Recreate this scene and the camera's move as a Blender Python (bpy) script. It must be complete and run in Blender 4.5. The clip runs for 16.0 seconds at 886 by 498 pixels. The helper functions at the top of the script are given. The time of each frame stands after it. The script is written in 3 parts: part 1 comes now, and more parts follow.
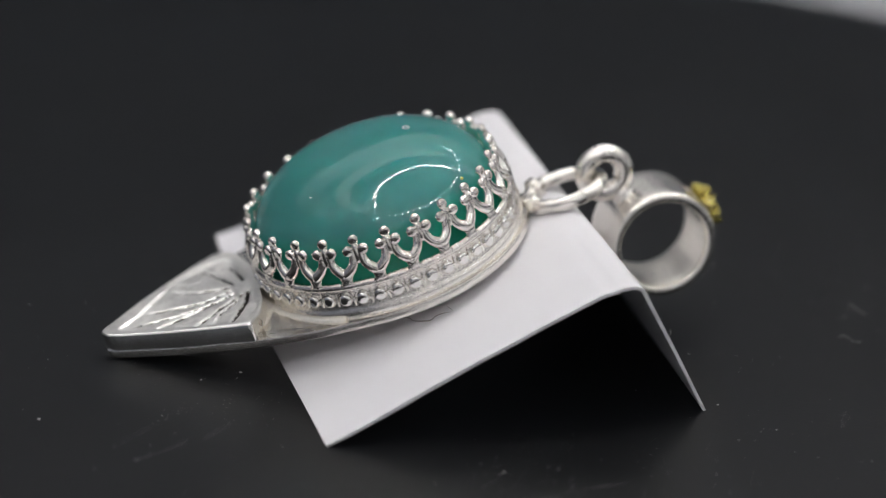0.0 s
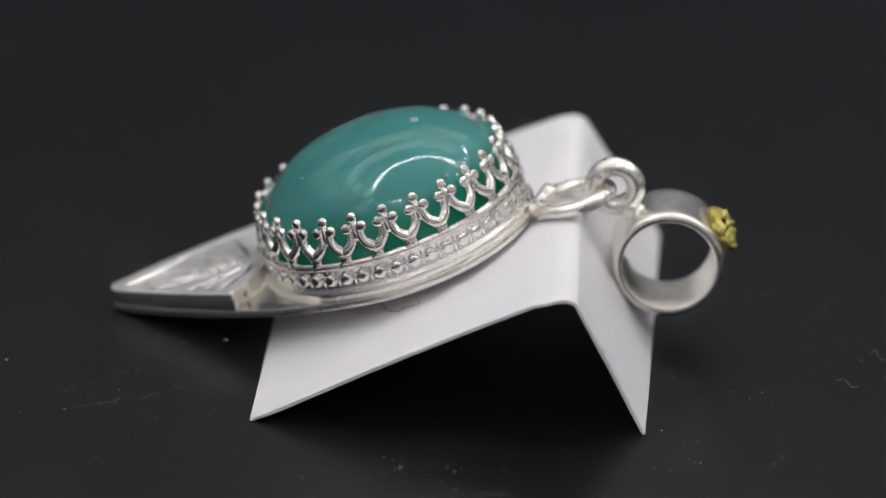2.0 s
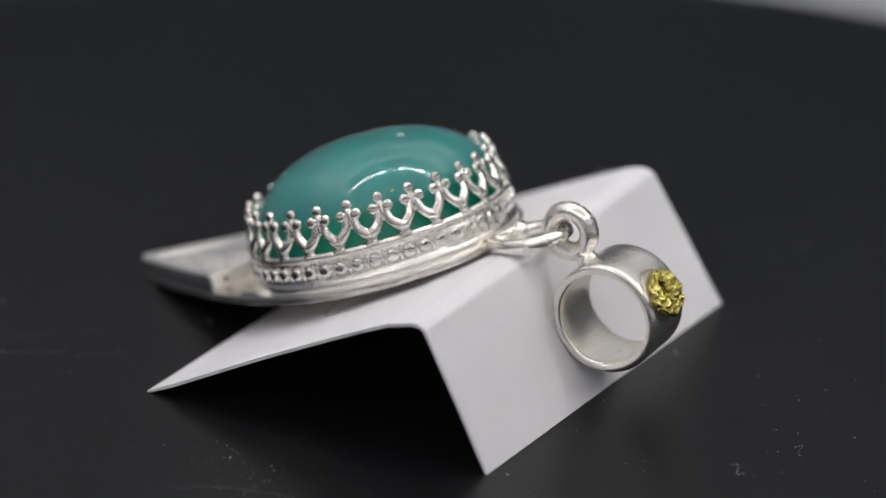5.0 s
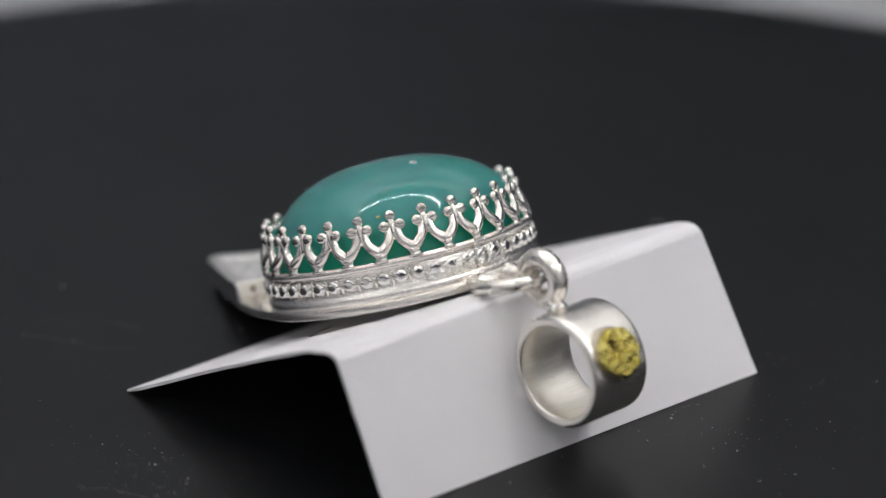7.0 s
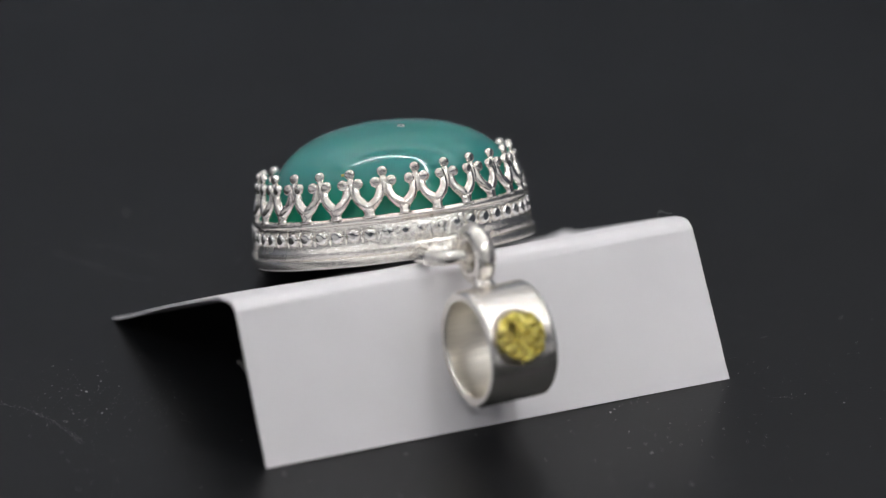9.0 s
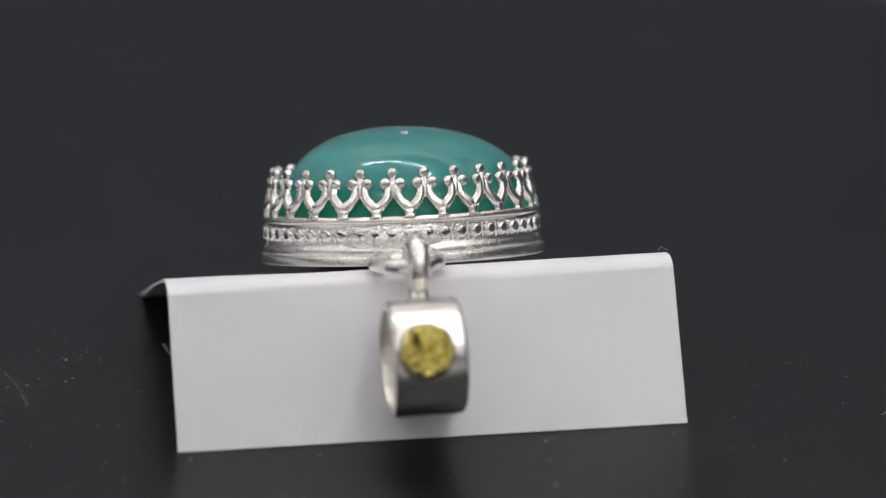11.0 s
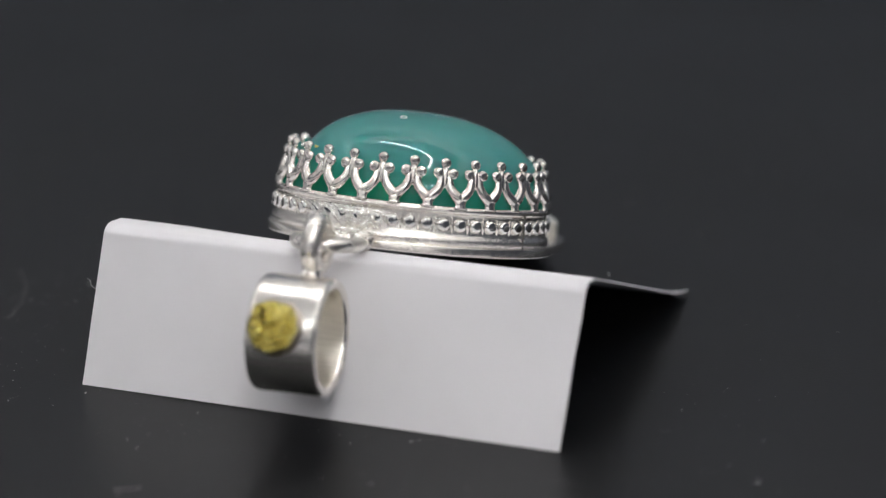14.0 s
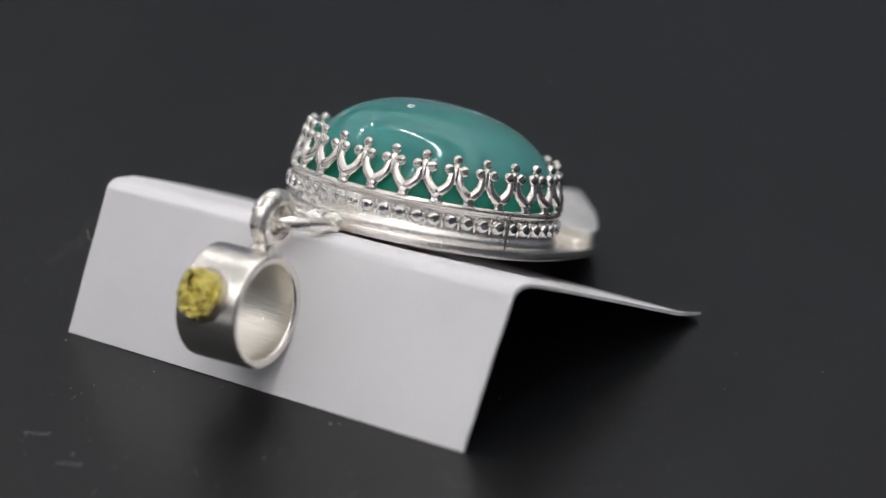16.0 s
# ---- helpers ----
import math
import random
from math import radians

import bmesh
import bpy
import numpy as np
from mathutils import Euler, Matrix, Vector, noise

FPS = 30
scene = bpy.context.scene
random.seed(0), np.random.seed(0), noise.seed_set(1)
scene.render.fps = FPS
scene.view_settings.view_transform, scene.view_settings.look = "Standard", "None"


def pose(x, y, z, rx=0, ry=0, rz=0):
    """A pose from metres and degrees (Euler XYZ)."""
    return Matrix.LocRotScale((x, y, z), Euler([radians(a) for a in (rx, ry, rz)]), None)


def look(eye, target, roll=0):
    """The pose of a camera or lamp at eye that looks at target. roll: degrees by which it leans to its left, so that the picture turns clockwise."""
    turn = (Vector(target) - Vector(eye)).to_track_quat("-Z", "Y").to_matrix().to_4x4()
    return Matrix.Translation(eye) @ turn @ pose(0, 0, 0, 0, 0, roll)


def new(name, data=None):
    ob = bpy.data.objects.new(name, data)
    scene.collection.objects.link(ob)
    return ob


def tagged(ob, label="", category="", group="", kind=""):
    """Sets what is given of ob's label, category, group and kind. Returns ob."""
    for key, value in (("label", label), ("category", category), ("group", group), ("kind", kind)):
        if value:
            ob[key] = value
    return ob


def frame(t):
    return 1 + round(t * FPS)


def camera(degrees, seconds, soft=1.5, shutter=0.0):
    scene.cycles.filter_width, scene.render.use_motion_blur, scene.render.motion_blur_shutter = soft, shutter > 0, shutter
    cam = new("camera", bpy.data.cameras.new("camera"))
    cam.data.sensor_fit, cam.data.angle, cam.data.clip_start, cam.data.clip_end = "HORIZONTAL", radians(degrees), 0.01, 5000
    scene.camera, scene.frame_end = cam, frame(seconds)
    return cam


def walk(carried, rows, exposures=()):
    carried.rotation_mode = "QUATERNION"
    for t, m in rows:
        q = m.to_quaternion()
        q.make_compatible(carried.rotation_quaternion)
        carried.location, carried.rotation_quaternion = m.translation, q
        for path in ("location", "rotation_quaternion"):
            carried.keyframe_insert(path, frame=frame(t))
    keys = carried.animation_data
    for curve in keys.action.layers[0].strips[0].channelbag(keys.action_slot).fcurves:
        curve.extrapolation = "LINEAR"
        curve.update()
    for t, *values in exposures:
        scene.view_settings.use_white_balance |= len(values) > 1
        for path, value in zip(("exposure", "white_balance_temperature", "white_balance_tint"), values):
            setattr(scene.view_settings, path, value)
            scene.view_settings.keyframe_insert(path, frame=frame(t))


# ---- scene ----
# ---- camera and its way round the turntable ----
cam = camera(12.78, 16.0, soft=1.2)
cam.data.dof.use_dof = True
cam.data.dof.focus_distance = 0.3315
cam.data.dof.aperture_fstop = 16.0

PATH = [
    (0, (-0.30220, 0.10000, 0.13994), (-0.01056, 0.01353, 0.01201), 1.99),
    (0.5, (-0.30940, 0.07533, 0.14128), (-0.01138, 0.01426, 0.01338), 1.81),
    (1, (-0.31418, 0.05110, 0.14368), (-0.01346, 0.01371, 0.01304), 1.69),
    (1.5, (-0.31503, 0.02563, 0.14537), (-0.01336, 0.01198, 0.01230), 1.39),
    (2, (-0.31533, -0.00109, 0.14511), (-0.01329, 0.01061, 0.01269), 1.20),
    (2.5, (-0.31300, -0.02521, 0.14568), (-0.01275, 0.00976, 0.01328), 1.01),
    (3, (-0.30907, -0.05044, 0.14610), (-0.01265, 0.00892, 0.01376), 0.70),
    (3.5, (-0.30307, -0.07449, 0.14591), (-0.01176, 0.00748, 0.01432), 0.53),
    (4.2, (-0.29347, -0.10710, 0.14367), (-0.01137, 0.00542, 0.01461), 0.54),
    (4.7, (-0.28509, -0.12978, 0.14119), (-0.01129, 0.00394, 0.01451), 0.67),
    (5.2, (-0.27355, -0.15173, 0.13936), (-0.01030, 0.00301, 0.01424), 0.73),
    (6, (-0.24475, -0.18324, 0.14070), (-0.00518, 0.00478, 0.01360), 0.34),
    (6.5, (-0.22941, -0.20091, 0.14075), (-0.00458, 0.00493, 0.01434), 0.27),
    (7, (-0.21231, -0.21689, 0.14059), (-0.00366, 0.00548, 0.01442), 0.15),
    (7.5, (-0.19463, -0.23180, 0.14022), (-0.00293, 0.00538, 0.01415), 0.20),
    (8, (-0.17503, -0.24593, 0.13949), (-0.00235, 0.00534, 0.01320), 0.14),
    (8.5, (-0.15517, -0.25822, 0.13993), (-0.00136, 0.00422, 0.01198), 0.20),
    (9, (-0.13399, -0.26877, 0.14133), (-0.00034, 0.00355, 0.01141), 0.19),
    (9.7, (-0.10436, -0.28103, 0.14121), (0.00109, 0.00344, 0.01139), 0.08),
    (10.2, (-0.08282, -0.28817, 0.14008), (0.00193, 0.00383, 0.01180), -0.07),
    (10.7, (-0.05968, -0.29392, 0.13921), (0.00246, 0.00424, 0.01216), -0.24),
    (11.5, (-0.01679, -0.29905, 0.14070), (0.00252, 0.00411, 0.01178), -0.50),
    (12, (0.00731, -0.29937, 0.13961), (0.00347, 0.00437, 0.01066), -0.57),
    (12.5, (0.03318, -0.29709, 0.14023), (0.00483, 0.00481, 0.01004), -0.80),
    (13, (0.05656, -0.29383, 0.13947), (0.00538, 0.00543, 0.01015), -0.86),
    (13.5, (0.08059, -0.28882, 0.13914), (0.00632, 0.00576, 0.01027), -0.98),
    (14, (0.10316, -0.28207, 0.13828), (0.00653, 0.00632, 0.01025), -0.99),
    (14.5, (0.12406, -0.27420, 0.13641), (0.00641, 0.00712, 0.01024), -1.03),
    (15, (0.14427, -0.26477, 0.13682), (0.00599, 0.00710, 0.01088), -1.04),
    (15.5, (0.16479, -0.25410, 0.13604), (0.00674, 0.00700, 0.01058), -0.98),
    (16, (0.18469, -0.24209, 0.13507), (0.00853, 0.00715, 0.00958), -0.86),
]
walk(cam, [(t, look(eye, target, roll)) for t, eye, target, roll in PATH],
     exposures=((0.0, -0.11), (6.8, -0.11), (8.5, -0.13), (16.0, -0.13)))

CM = 0.01                       # all shapes below are drawn in centimetres
AXIS = (0.10, 1.63)             # the turntable's centre
TILT, YAW, ROLL = 19.3, 1.0, 0.55  # how the pendant leans on the card

# ---- world and light ----
world = bpy.data.worlds.new("studio")
scene.world = world
world.use_nodes = True
world.node_tree.nodes["Background"].inputs["Color"].default_value = (0.9, 0.94, 1.0, 1)
world.node_tree.nodes["Background"].inputs["Strength"].default_value = 0.05


TENT_AT = (0.0, 1.6)            # middle of the tent's top, in centimetres
LED_GLOW, PANEL_GLOW = 55.0, 0.95

# ---- materials ----
def material(name, colour, rough=0.5, metal=0.0, spec=0.5):
    m = bpy.data.materials.new(name)
    m.use_nodes = True
    b = m.node_tree.nodes["Principled BSDF"]
    b.inputs["Base Color"].default_value = (*colour, 1)
    b.inputs["Roughness"].default_value = rough
    b.inputs["Metallic"].default_value = metal
    b.inputs["Specular IOR Level"].default_value = spec
    return m


def node(m, kind, **inputs):
    n = m.node_tree.nodes.new(kind)
    for key, value in inputs.items():
        n.inputs[key.replace("_", " ")].default_value = value
    return n


def link(m, a, out, b, into):
    m.node_tree.links.new(a.outputs[out], b.inputs[into])


def shader(m):
    return m.node_tree.nodes["Principled BSDF"]


def noise_of(m, scale, detail=4.0, rough=0.55, stretch=(1, 1, 1)):
    """Noise in object space; scale is in features per centimetre."""
    co = m.node_tree.nodes.new("ShaderNodeTexCoord")
    mp = m.node_tree.nodes.new("ShaderNodeMapping")
    mp.inputs["Scale"].default_value = tuple(100 * scale * s for s in stretch)
    link(m, co, "Object", mp, "Vector")
    n = node(m, "ShaderNodeTexNoise", Scale=1.0, Detail=detail, Roughness=rough)
    link(m, mp, "Vector", n, "Vector")
    return n


def ramp(m, src, out, stops):
    r = m.node_tree.nodes.new("ShaderNodeValToRGB")
    e = r.color_ramp.elements
    for k, (p, c) in enumerate(stops):
        el = e[k] if k < 2 else e.new(p)
        el.position, el.color = p, (*c, 1) if len(c) == 3 else c
    link(m, src, out, r, "Fac")
    return r


def bump(m, layers):
    """layers: (node, output, strength, height in centimetres)"""
    last = None
    for n, out, strength, height in layers:
        b = node(m, "ShaderNodeBump", Strength=strength, Distance=height * CM)
        link(m, n, out, b, "Height")
        if last:
            link(m, last, "Normal", b, "Normal")
        last = b
    link(m, last, "Normal", shader(m), "Normal")


def silver(name, colour, rough_low, rough_high, relief, grain, stretch=(1, 1, 1)):
    m = material(name, colour, rough_low, 1.0)
    big, fine = noise_of(m, 2.2, 5), noise_of(m, grain, 4, 0.6, stretch)
    r = ramp(m, big, "Fac", [(0.3, (rough_low,) * 3), (0.7, (rough_high,) * 3)])
    link(m, r, "Color", shader(m), "Roughness")
    c = ramp(m, fine, "Fac", [(0.25, tuple(0.86 * v for v in colour)), (0.65, colour)])
    link(m, c, "Color", shader(m), "Base Color")
    bump(m, [(big, "Fac", 0.35, relief * 2), (fine, "Fac", 0.5, relief)])
    return m


M_POLISHED = silver("polished silver", (0.965, 0.93, 0.875), 0.19, 0.33, 0.008, 20)
M_BRIGHT = silver("bright silver", (0.97, 0.935, 0.88), 0.12, 0.25, 0.007, 22)
M_WALL = silver("frosted cast silver", (0.97, 0.93, 0.87), 0.14, 0.28, 0.013, 30)
M_SATIN = silver("satin silver", (0.965, 0.93, 0.875), 0.19, 0.28, 0.006, 16, (1, 2.5, 2.5))
tan = node(M_SATIN, "ShaderNodeTangent")          # turned on a lathe: the light spreads along the tube
tan.direction_type, tan.axis = "RADIAL", "X"
link(M_SATIN, tan, "Tangent", shader(M_SATIN), "Tangent")
shader(M_SATIN).inputs["Anisotropic"].default_value = 0.78
shader(M_SATIN).inputs["Anisotropic Rotation"].default_value = 0.25
M_SOLDER = silver("soldered silver", (0.95, 0.915, 0.86), 0.13, 0.30, 0.035, 20)
M_FROST = silver("frosted silver", (0.95, 0.91, 0.83), 0.24, 0.42, 0.008, 14, (0.3, 4, 4))
M_BALL = silver("burnished silver", (0.965, 0.945, 0.91), 0.07, 0.17, 0.002, 20)
M_EDGE = silver("filed silver", (0.97, 0.93, 0.87), 0.13, 0.27, 0.007, 28)
M_SALT = silver("pickled white silver", (0.95, 0.91, 0.84), 0.42, 0.60, 0.012, 24)
M_LEAF = silver("engraved silver", (0.97, 0.955, 0.925), 0.36, 0.52, 0.006, 16)

M_GOLD = material("gold nugget", (0.83, 0.66, 0.22), 0.3, 1.0)
g1, g2 = noise_of(M_GOLD, 7, 6, 0.65), noise_of(M_GOLD, 20, 3)
# crevice shade is put into the colour: hollows of the bump go near black
link(M_GOLD, ramp(M_GOLD, g1, "Fac", [(0.37, (0.035, 0.022, 0.006)), (0.43, (0.72, 0.60, 0.15)), (0.62, (0.97, 0.86, 0.33))]), "Color", shader(M_GOLD), "Base Color")
link(M_GOLD, ramp(M_GOLD, g2, "Fac", [(0.3, (0.10,) * 3), (0.7, (0.26,) * 3)]), "Color", shader(M_GOLD), "Roughness")
bump(M_GOLD, [(g1, "Fac", 0.9, 0.075), (g2, "Fac", 0.6, 0.018)])

M_STONE = material("green chalcedony", (0.02, 0.22, 0.18), 0.018, 0.0, 0.50)
# light glowing through the foot and haze on top are mixed into the colour
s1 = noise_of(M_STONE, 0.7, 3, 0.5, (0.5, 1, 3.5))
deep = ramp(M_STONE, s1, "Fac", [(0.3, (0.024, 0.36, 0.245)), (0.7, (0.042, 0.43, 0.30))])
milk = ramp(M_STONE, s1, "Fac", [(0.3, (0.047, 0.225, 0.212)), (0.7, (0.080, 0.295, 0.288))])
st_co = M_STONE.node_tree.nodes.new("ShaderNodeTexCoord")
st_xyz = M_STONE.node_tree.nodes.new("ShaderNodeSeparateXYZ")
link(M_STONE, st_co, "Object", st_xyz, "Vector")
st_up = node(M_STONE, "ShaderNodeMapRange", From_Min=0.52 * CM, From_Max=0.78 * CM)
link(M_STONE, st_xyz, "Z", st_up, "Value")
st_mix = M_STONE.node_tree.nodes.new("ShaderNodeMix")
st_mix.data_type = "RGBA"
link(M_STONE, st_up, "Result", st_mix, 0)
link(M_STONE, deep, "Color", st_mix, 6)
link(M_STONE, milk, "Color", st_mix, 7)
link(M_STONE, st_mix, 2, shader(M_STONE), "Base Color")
shader(M_STONE).inputs["IOR"].default_value = 1.54
shader(M_STONE).inputs["Subsurface Weight"].default_value = 0.85
shader(M_STONE).inputs["Subsurface Radius"].default_value = (0.25, 1.0, 0.78)
shader(M_STONE).inputs["Subsurface Scale"].default_value = 0.95 * CM

M_CARD = material("white card", (0.80, 0.79, 0.81), 0.62, 0.0, 0.3)
c1, c2 = noise_of(M_CARD, 0.8, 3), noise_of(M_CARD, 40, 3)
link(M_CARD, ramp(M_CARD, c1, "Fac", [(0.3, (0.775, 0.765, 0.79)), (0.7, (0.82, 0.81, 0.835))]), "Color", shader(M_CARD), "Base Color")
bump(M_CARD, [(c2, "Fac", 0.15, 0.002)])

M_BLACK = material("black turntable", (0.0036, 0.0040, 0.0048), 0.3, 0.0, 0.29)
t1, t2 = noise_of(M_BLACK, 0.35, 5), noise_of(M_BLACK, 35, 3)
link(M_BLACK, ramp(M_BLACK, noise_of(M_BLACK, 0.5, 6, 0.6), "Fac", [(0.3, (0.0030, 0.0033, 0.0041)), (0.7, (0.0042, 0.0046, 0.0056))]), "Color", shader(M_BLACK), "Base Color")
link(M_BLACK, ramp(M_BLACK, t1, "Fac", [(0.35, (0.335,) * 3), (0.65, (0.375,) * 3)]), "Color", shader(M_BLACK), "Roughness")
bump(M_BLACK, [(t2, "Fac", 0.35, 0.003)])

M_RIM = material("turntable edge plastic", (0.02, 0.02, 0.021), 0.35)
M_DUST = material("dust", (0.52, 0.51, 0.50), 0.8)
M_TENT = material("white tent cloth", (0.82, 0.82, 0.83), 0.9, 0.0, 0.2)
w1 = noise_of(M_TENT, 6, 3)
bump(M_TENT, [(w1, "Fac", 0.2, 0.01)])
M_FLOOR = material("grey cloth floor", (0.36, 0.365, 0.38), 0.9, 0.0, 0.2)
M_GREY = material("grey cloth", (0.255, 0.275, 0.325), 0.9, 0.0, 0.2)
M_DUSK = material("dark grey cloth", (0.095, 0.104, 0.124), 0.9, 0.0, 0.2)
M_TAPE = material("lamp tape", (0.75, 0.75, 0.73), 0.5)
M_LED = material("lit diode", (1, 1, 1), 0.5)
shader(M_LED).inputs["Emission Color"].default_value = (1.0, 0.985, 0.97, 1)
shader(M_LED).inputs["Emission Strength"].default_value = LED_GLOW
# glow of the added fill sector under the tent top
M_PANEL = material("added fill glow", (0.8, 0.8, 0.8), 0.8)
shader(M_PANEL).inputs["Emission Color"].default_value = (1.0, 0.985, 0.97, 1)
shader(M_PANEL).inputs["Emission Strength"].default_value = PANEL_GLOW
M_SEAM = material("tarnish", (0.16, 0.15, 0.14), 0.5, 1.0)
M_TARNISH = silver("tarnished solder", (0.46, 0.41, 0.35), 0.35, 0.55, 0.03, 14)
M_GROOVE = silver("dark groove silver", (0.09, 0.08, 0.07), 0.3, 0.5, 0.01, 14)
M_SPECK = material("dark inclusion", (0.03, 0.06, 0.04), 0.4)
M_FLECK = material("ochre inclusion", (0.45, 0.38, 0.10), 0.4)
M_THREAD = material("brown fibre", (0.10, 0.075, 0.055), 0.8)
M_CHALK = material("white pit rim glint", (0.85, 0.86, 0.86), 0.4)
M_FIBRE = material("pale fibre", (0.55, 0.54, 0.53), 0.8)


# ---- building helpers ----
def finish(name, bm, mat, smooth=True):
    bmesh.ops.recalc_face_normals(bm, faces=bm.faces)
    for v in bm.verts:
        v.co *= CM
    me = bpy.data.meshes.new(name)
    bm.to_mesh(me)
    bm.free()
    me.materials.append(mat)
    if smooth:
        me.shade_smooth()
    return me


def part(name, bm, mat, parent=None, label="", smooth=True, angle=None):
    me = finish(name, bm, mat, smooth)
    if angle:
        me.set_sharp_from_angle(angle=radians(angle))
    ob = new(name, me)
    if parent:
        ob.parent = parent
    if label:
        ob["label"] = label
    return ob


def empty(name, m, label, category, group="", kind=""):
    ob = new(name)
    ob.empty_display_size = 0.01
    ob.matrix_world = m
    return tagged(ob, label, category, group, kind)


def loft(bm, rings, closed=True, loop=False, caps=True):
    """Joins rings of points (all of one length) with quads."""
    vs = [[bm.verts.new(p) for p in ring] for ring in rings]
    n = len(vs[0])
    pairs = list(zip(vs, vs[1:])) + ([(vs[-1], vs[0])] if loop else [])
    for a, b in pairs:
        for k in range(n if closed else n - 1):
            j = (k + 1) % n
            bm.faces.new((a[k], a[j], b[j], b[k]))
    if caps and closed and not loop:
        bm.faces.new(vs[0])
        bm.faces.new(list(reversed(vs[-1])))
    return vs


def lathe(bm, profile, steps=96, loop=False, squash=1.0):
    """Turns a profile of (radius, height) round the z axis."""
    rings = [[(r * math.cos(a), r * squash * math.sin(a), h) for r, h in profile]
             for a in (2 * math.pi * k / steps for k in range(steps))]
    loft(bm, rings, closed=loop, loop=True, caps=False)


def tube(bm, path, radii, sides=8, flat=1.0, loop=False):
    """A round bar along a path; flat squeezes it along the first side vector."""
    pts = [Vector(p) for p in path]
    n = len(pts)
    rings = []
    side = None
    for k, p in enumerate(pts):
        ahead = (pts[(k + 1) % n] - pts[k - 1]) if loop else (pts[min(k + 1, n - 1)] - pts[max(k - 1, 0)])
        ahead.normalize()
        if side is None:
            side = ahead.cross(Vector((0, 0, 1)) if abs(ahead.z) < 0.9 else Vector((1, 0, 0)))
        side = (side - ahead * side.dot(ahead)).normalized()
        up = ahead.cross(side)
        r = radii[k] if isinstance(radii, (list, tuple)) else radii
        rings.append([p + r * (flat * math.cos(a) * side + math.sin(a) * up)
                      for a in (2 * math.pi * q / sides for q in range(sides))])
    loft(bm, rings, loop=loop)


def ball(bm, centre, r, stretch=(1, 1, 1), u=10, v=7):
    made = bmesh.ops.create_uvsphere(bm, u_segments=u, v_segments=v, radius=r)["verts"]
    for p in made:
        p.co = Vector(centre) + Vector((p.co.x * stretch[0], p.co.y * stretch[1], p.co.z * stretch[2]))
    return made


# ---- setting: the light tent ----
def wall(name, lo, hi, mat, label, category):
    bm = bmesh.new()
    bmesh.ops.create_cube(bm, size=1)
    for v in bm.verts:
        v.co = Vector([lo[k] if v.co[k] < 0 else hi[k] for k in range(3)])
    ob = part(name, bm, mat, smooth=False)
    return tagged(ob, label, category, kind="structure")


FLOOR = -3.2
wall("floor", (-48, -46, FLOOR - 1), (48, 50, FLOOR), M_FLOOR, "pale grey cloth floor of the light tent", "floor")
wall("wall_north", (-48, 49, FLOOR), (48, 50, 56), M_TENT, "white cloth wall of the light tent", "wall")
wall("wall_south", (-48, -46, FLOOR), (48, -45, 56), M_TENT, "white cloth wall of the light tent", "wall")
wall("wall_west", (-48, -45, FLOOR), (-47, 49, 56), M_TENT, "white cloth wall of the light tent", "wall")
wall("wall_east", (47, -45, FLOOR), (48, 49, 56), M_TENT, "white cloth wall of the light tent", "wall")
# unseen dark bands, added so that beads and bezel reflect something dark
wall("dark_band_south", (-47, -45, 8.5), (47, -44.5, 17.5), M_DUSK, "dark band added out of view for the silver to reflect", "backdrop")
wall("dark_band_west", (-47, -44.5, 8.5), (-46.5, 49, 17.5), M_DUSK, "dark band added out of view for the silver to reflect", "backdrop")
# unseen cloths, added to keep what the turntable mirrors dim
wall("reflect_cloth_north", (-46.5, 48.5, FLOOR), (47, 49, 30), M_GREY, "grey cloth added out of view to dim reflections in the turntable", "backdrop")
wall("reflect_cloth_east", (46.5, -44.5, FLOOR), (47, 48.5, 31), M_DUSK, "dark cloth added out of view to dim reflections in the turntable", "backdrop")
wall("ceiling", (-48, -46, 56), (48, 50, 57), M_TENT, "white cloth top of the light tent", "ceiling")

# ---- turntable ----
turntable = empty("turntable", pose(AXIS[0] * CM, AXIS[1] * CM, FLOOR * CM), "round matt black turntable standing on pale grey cloth", "turntable")
bm = bmesh.new()
top = -FLOOR
lathe(bm, [(0.001, top), (3, top), (6, top), (9.4, top), (10.05, top), (10.2, top - 0.03), (10.28, top - 0.1),
           (10.3, top - 0.2), (10.3, top - 0.9), (10.2, top - 1.05), (9.8, top - 1.1), (0.001, top - 1.1)], 160)
part("disc", bm, M_BLACK, turntable, "matt black plastic disc", angle=40)
bm = bmesh.new()
lathe(bm, [(0.001, top - 1.1), (8.6, top - 1.1), (9.0, top - 1.25), (9.0, 0.2), (8.8, 0.0), (0.001, 0.0)], 96)
part("base", bm, M_RIM, turntable, "black plastic base", angle=40)

# ---- folded card ----
def card_profile(back, front, rise):
    """Points of the bent sheet's middle line in (y, z): from the long foot over the fold to the short one."""
    a, b, f = Vector((back, 0.0)), Vector((front, 0.0)), Vector((-0.02, rise))
    pts = []
    d1, d2 = (a - f).normalized(), (b - f).normalized()
    for k in range(15):
        s = k / 14
        pts.append(a.lerp(f + d1 * 0.32, s))
    p0, p2 = f + d1 * 0.32, f + d2 * 0.14
    for k in range(1, 24):
        s = k / 24
        pts.append(p0 * (1 - s) ** 2 + f * 2 * s * (1 - s) + p2 * s * s)
    for k in range(9):
        pts.append(p2.lerp(b, k / 8))
    return pts


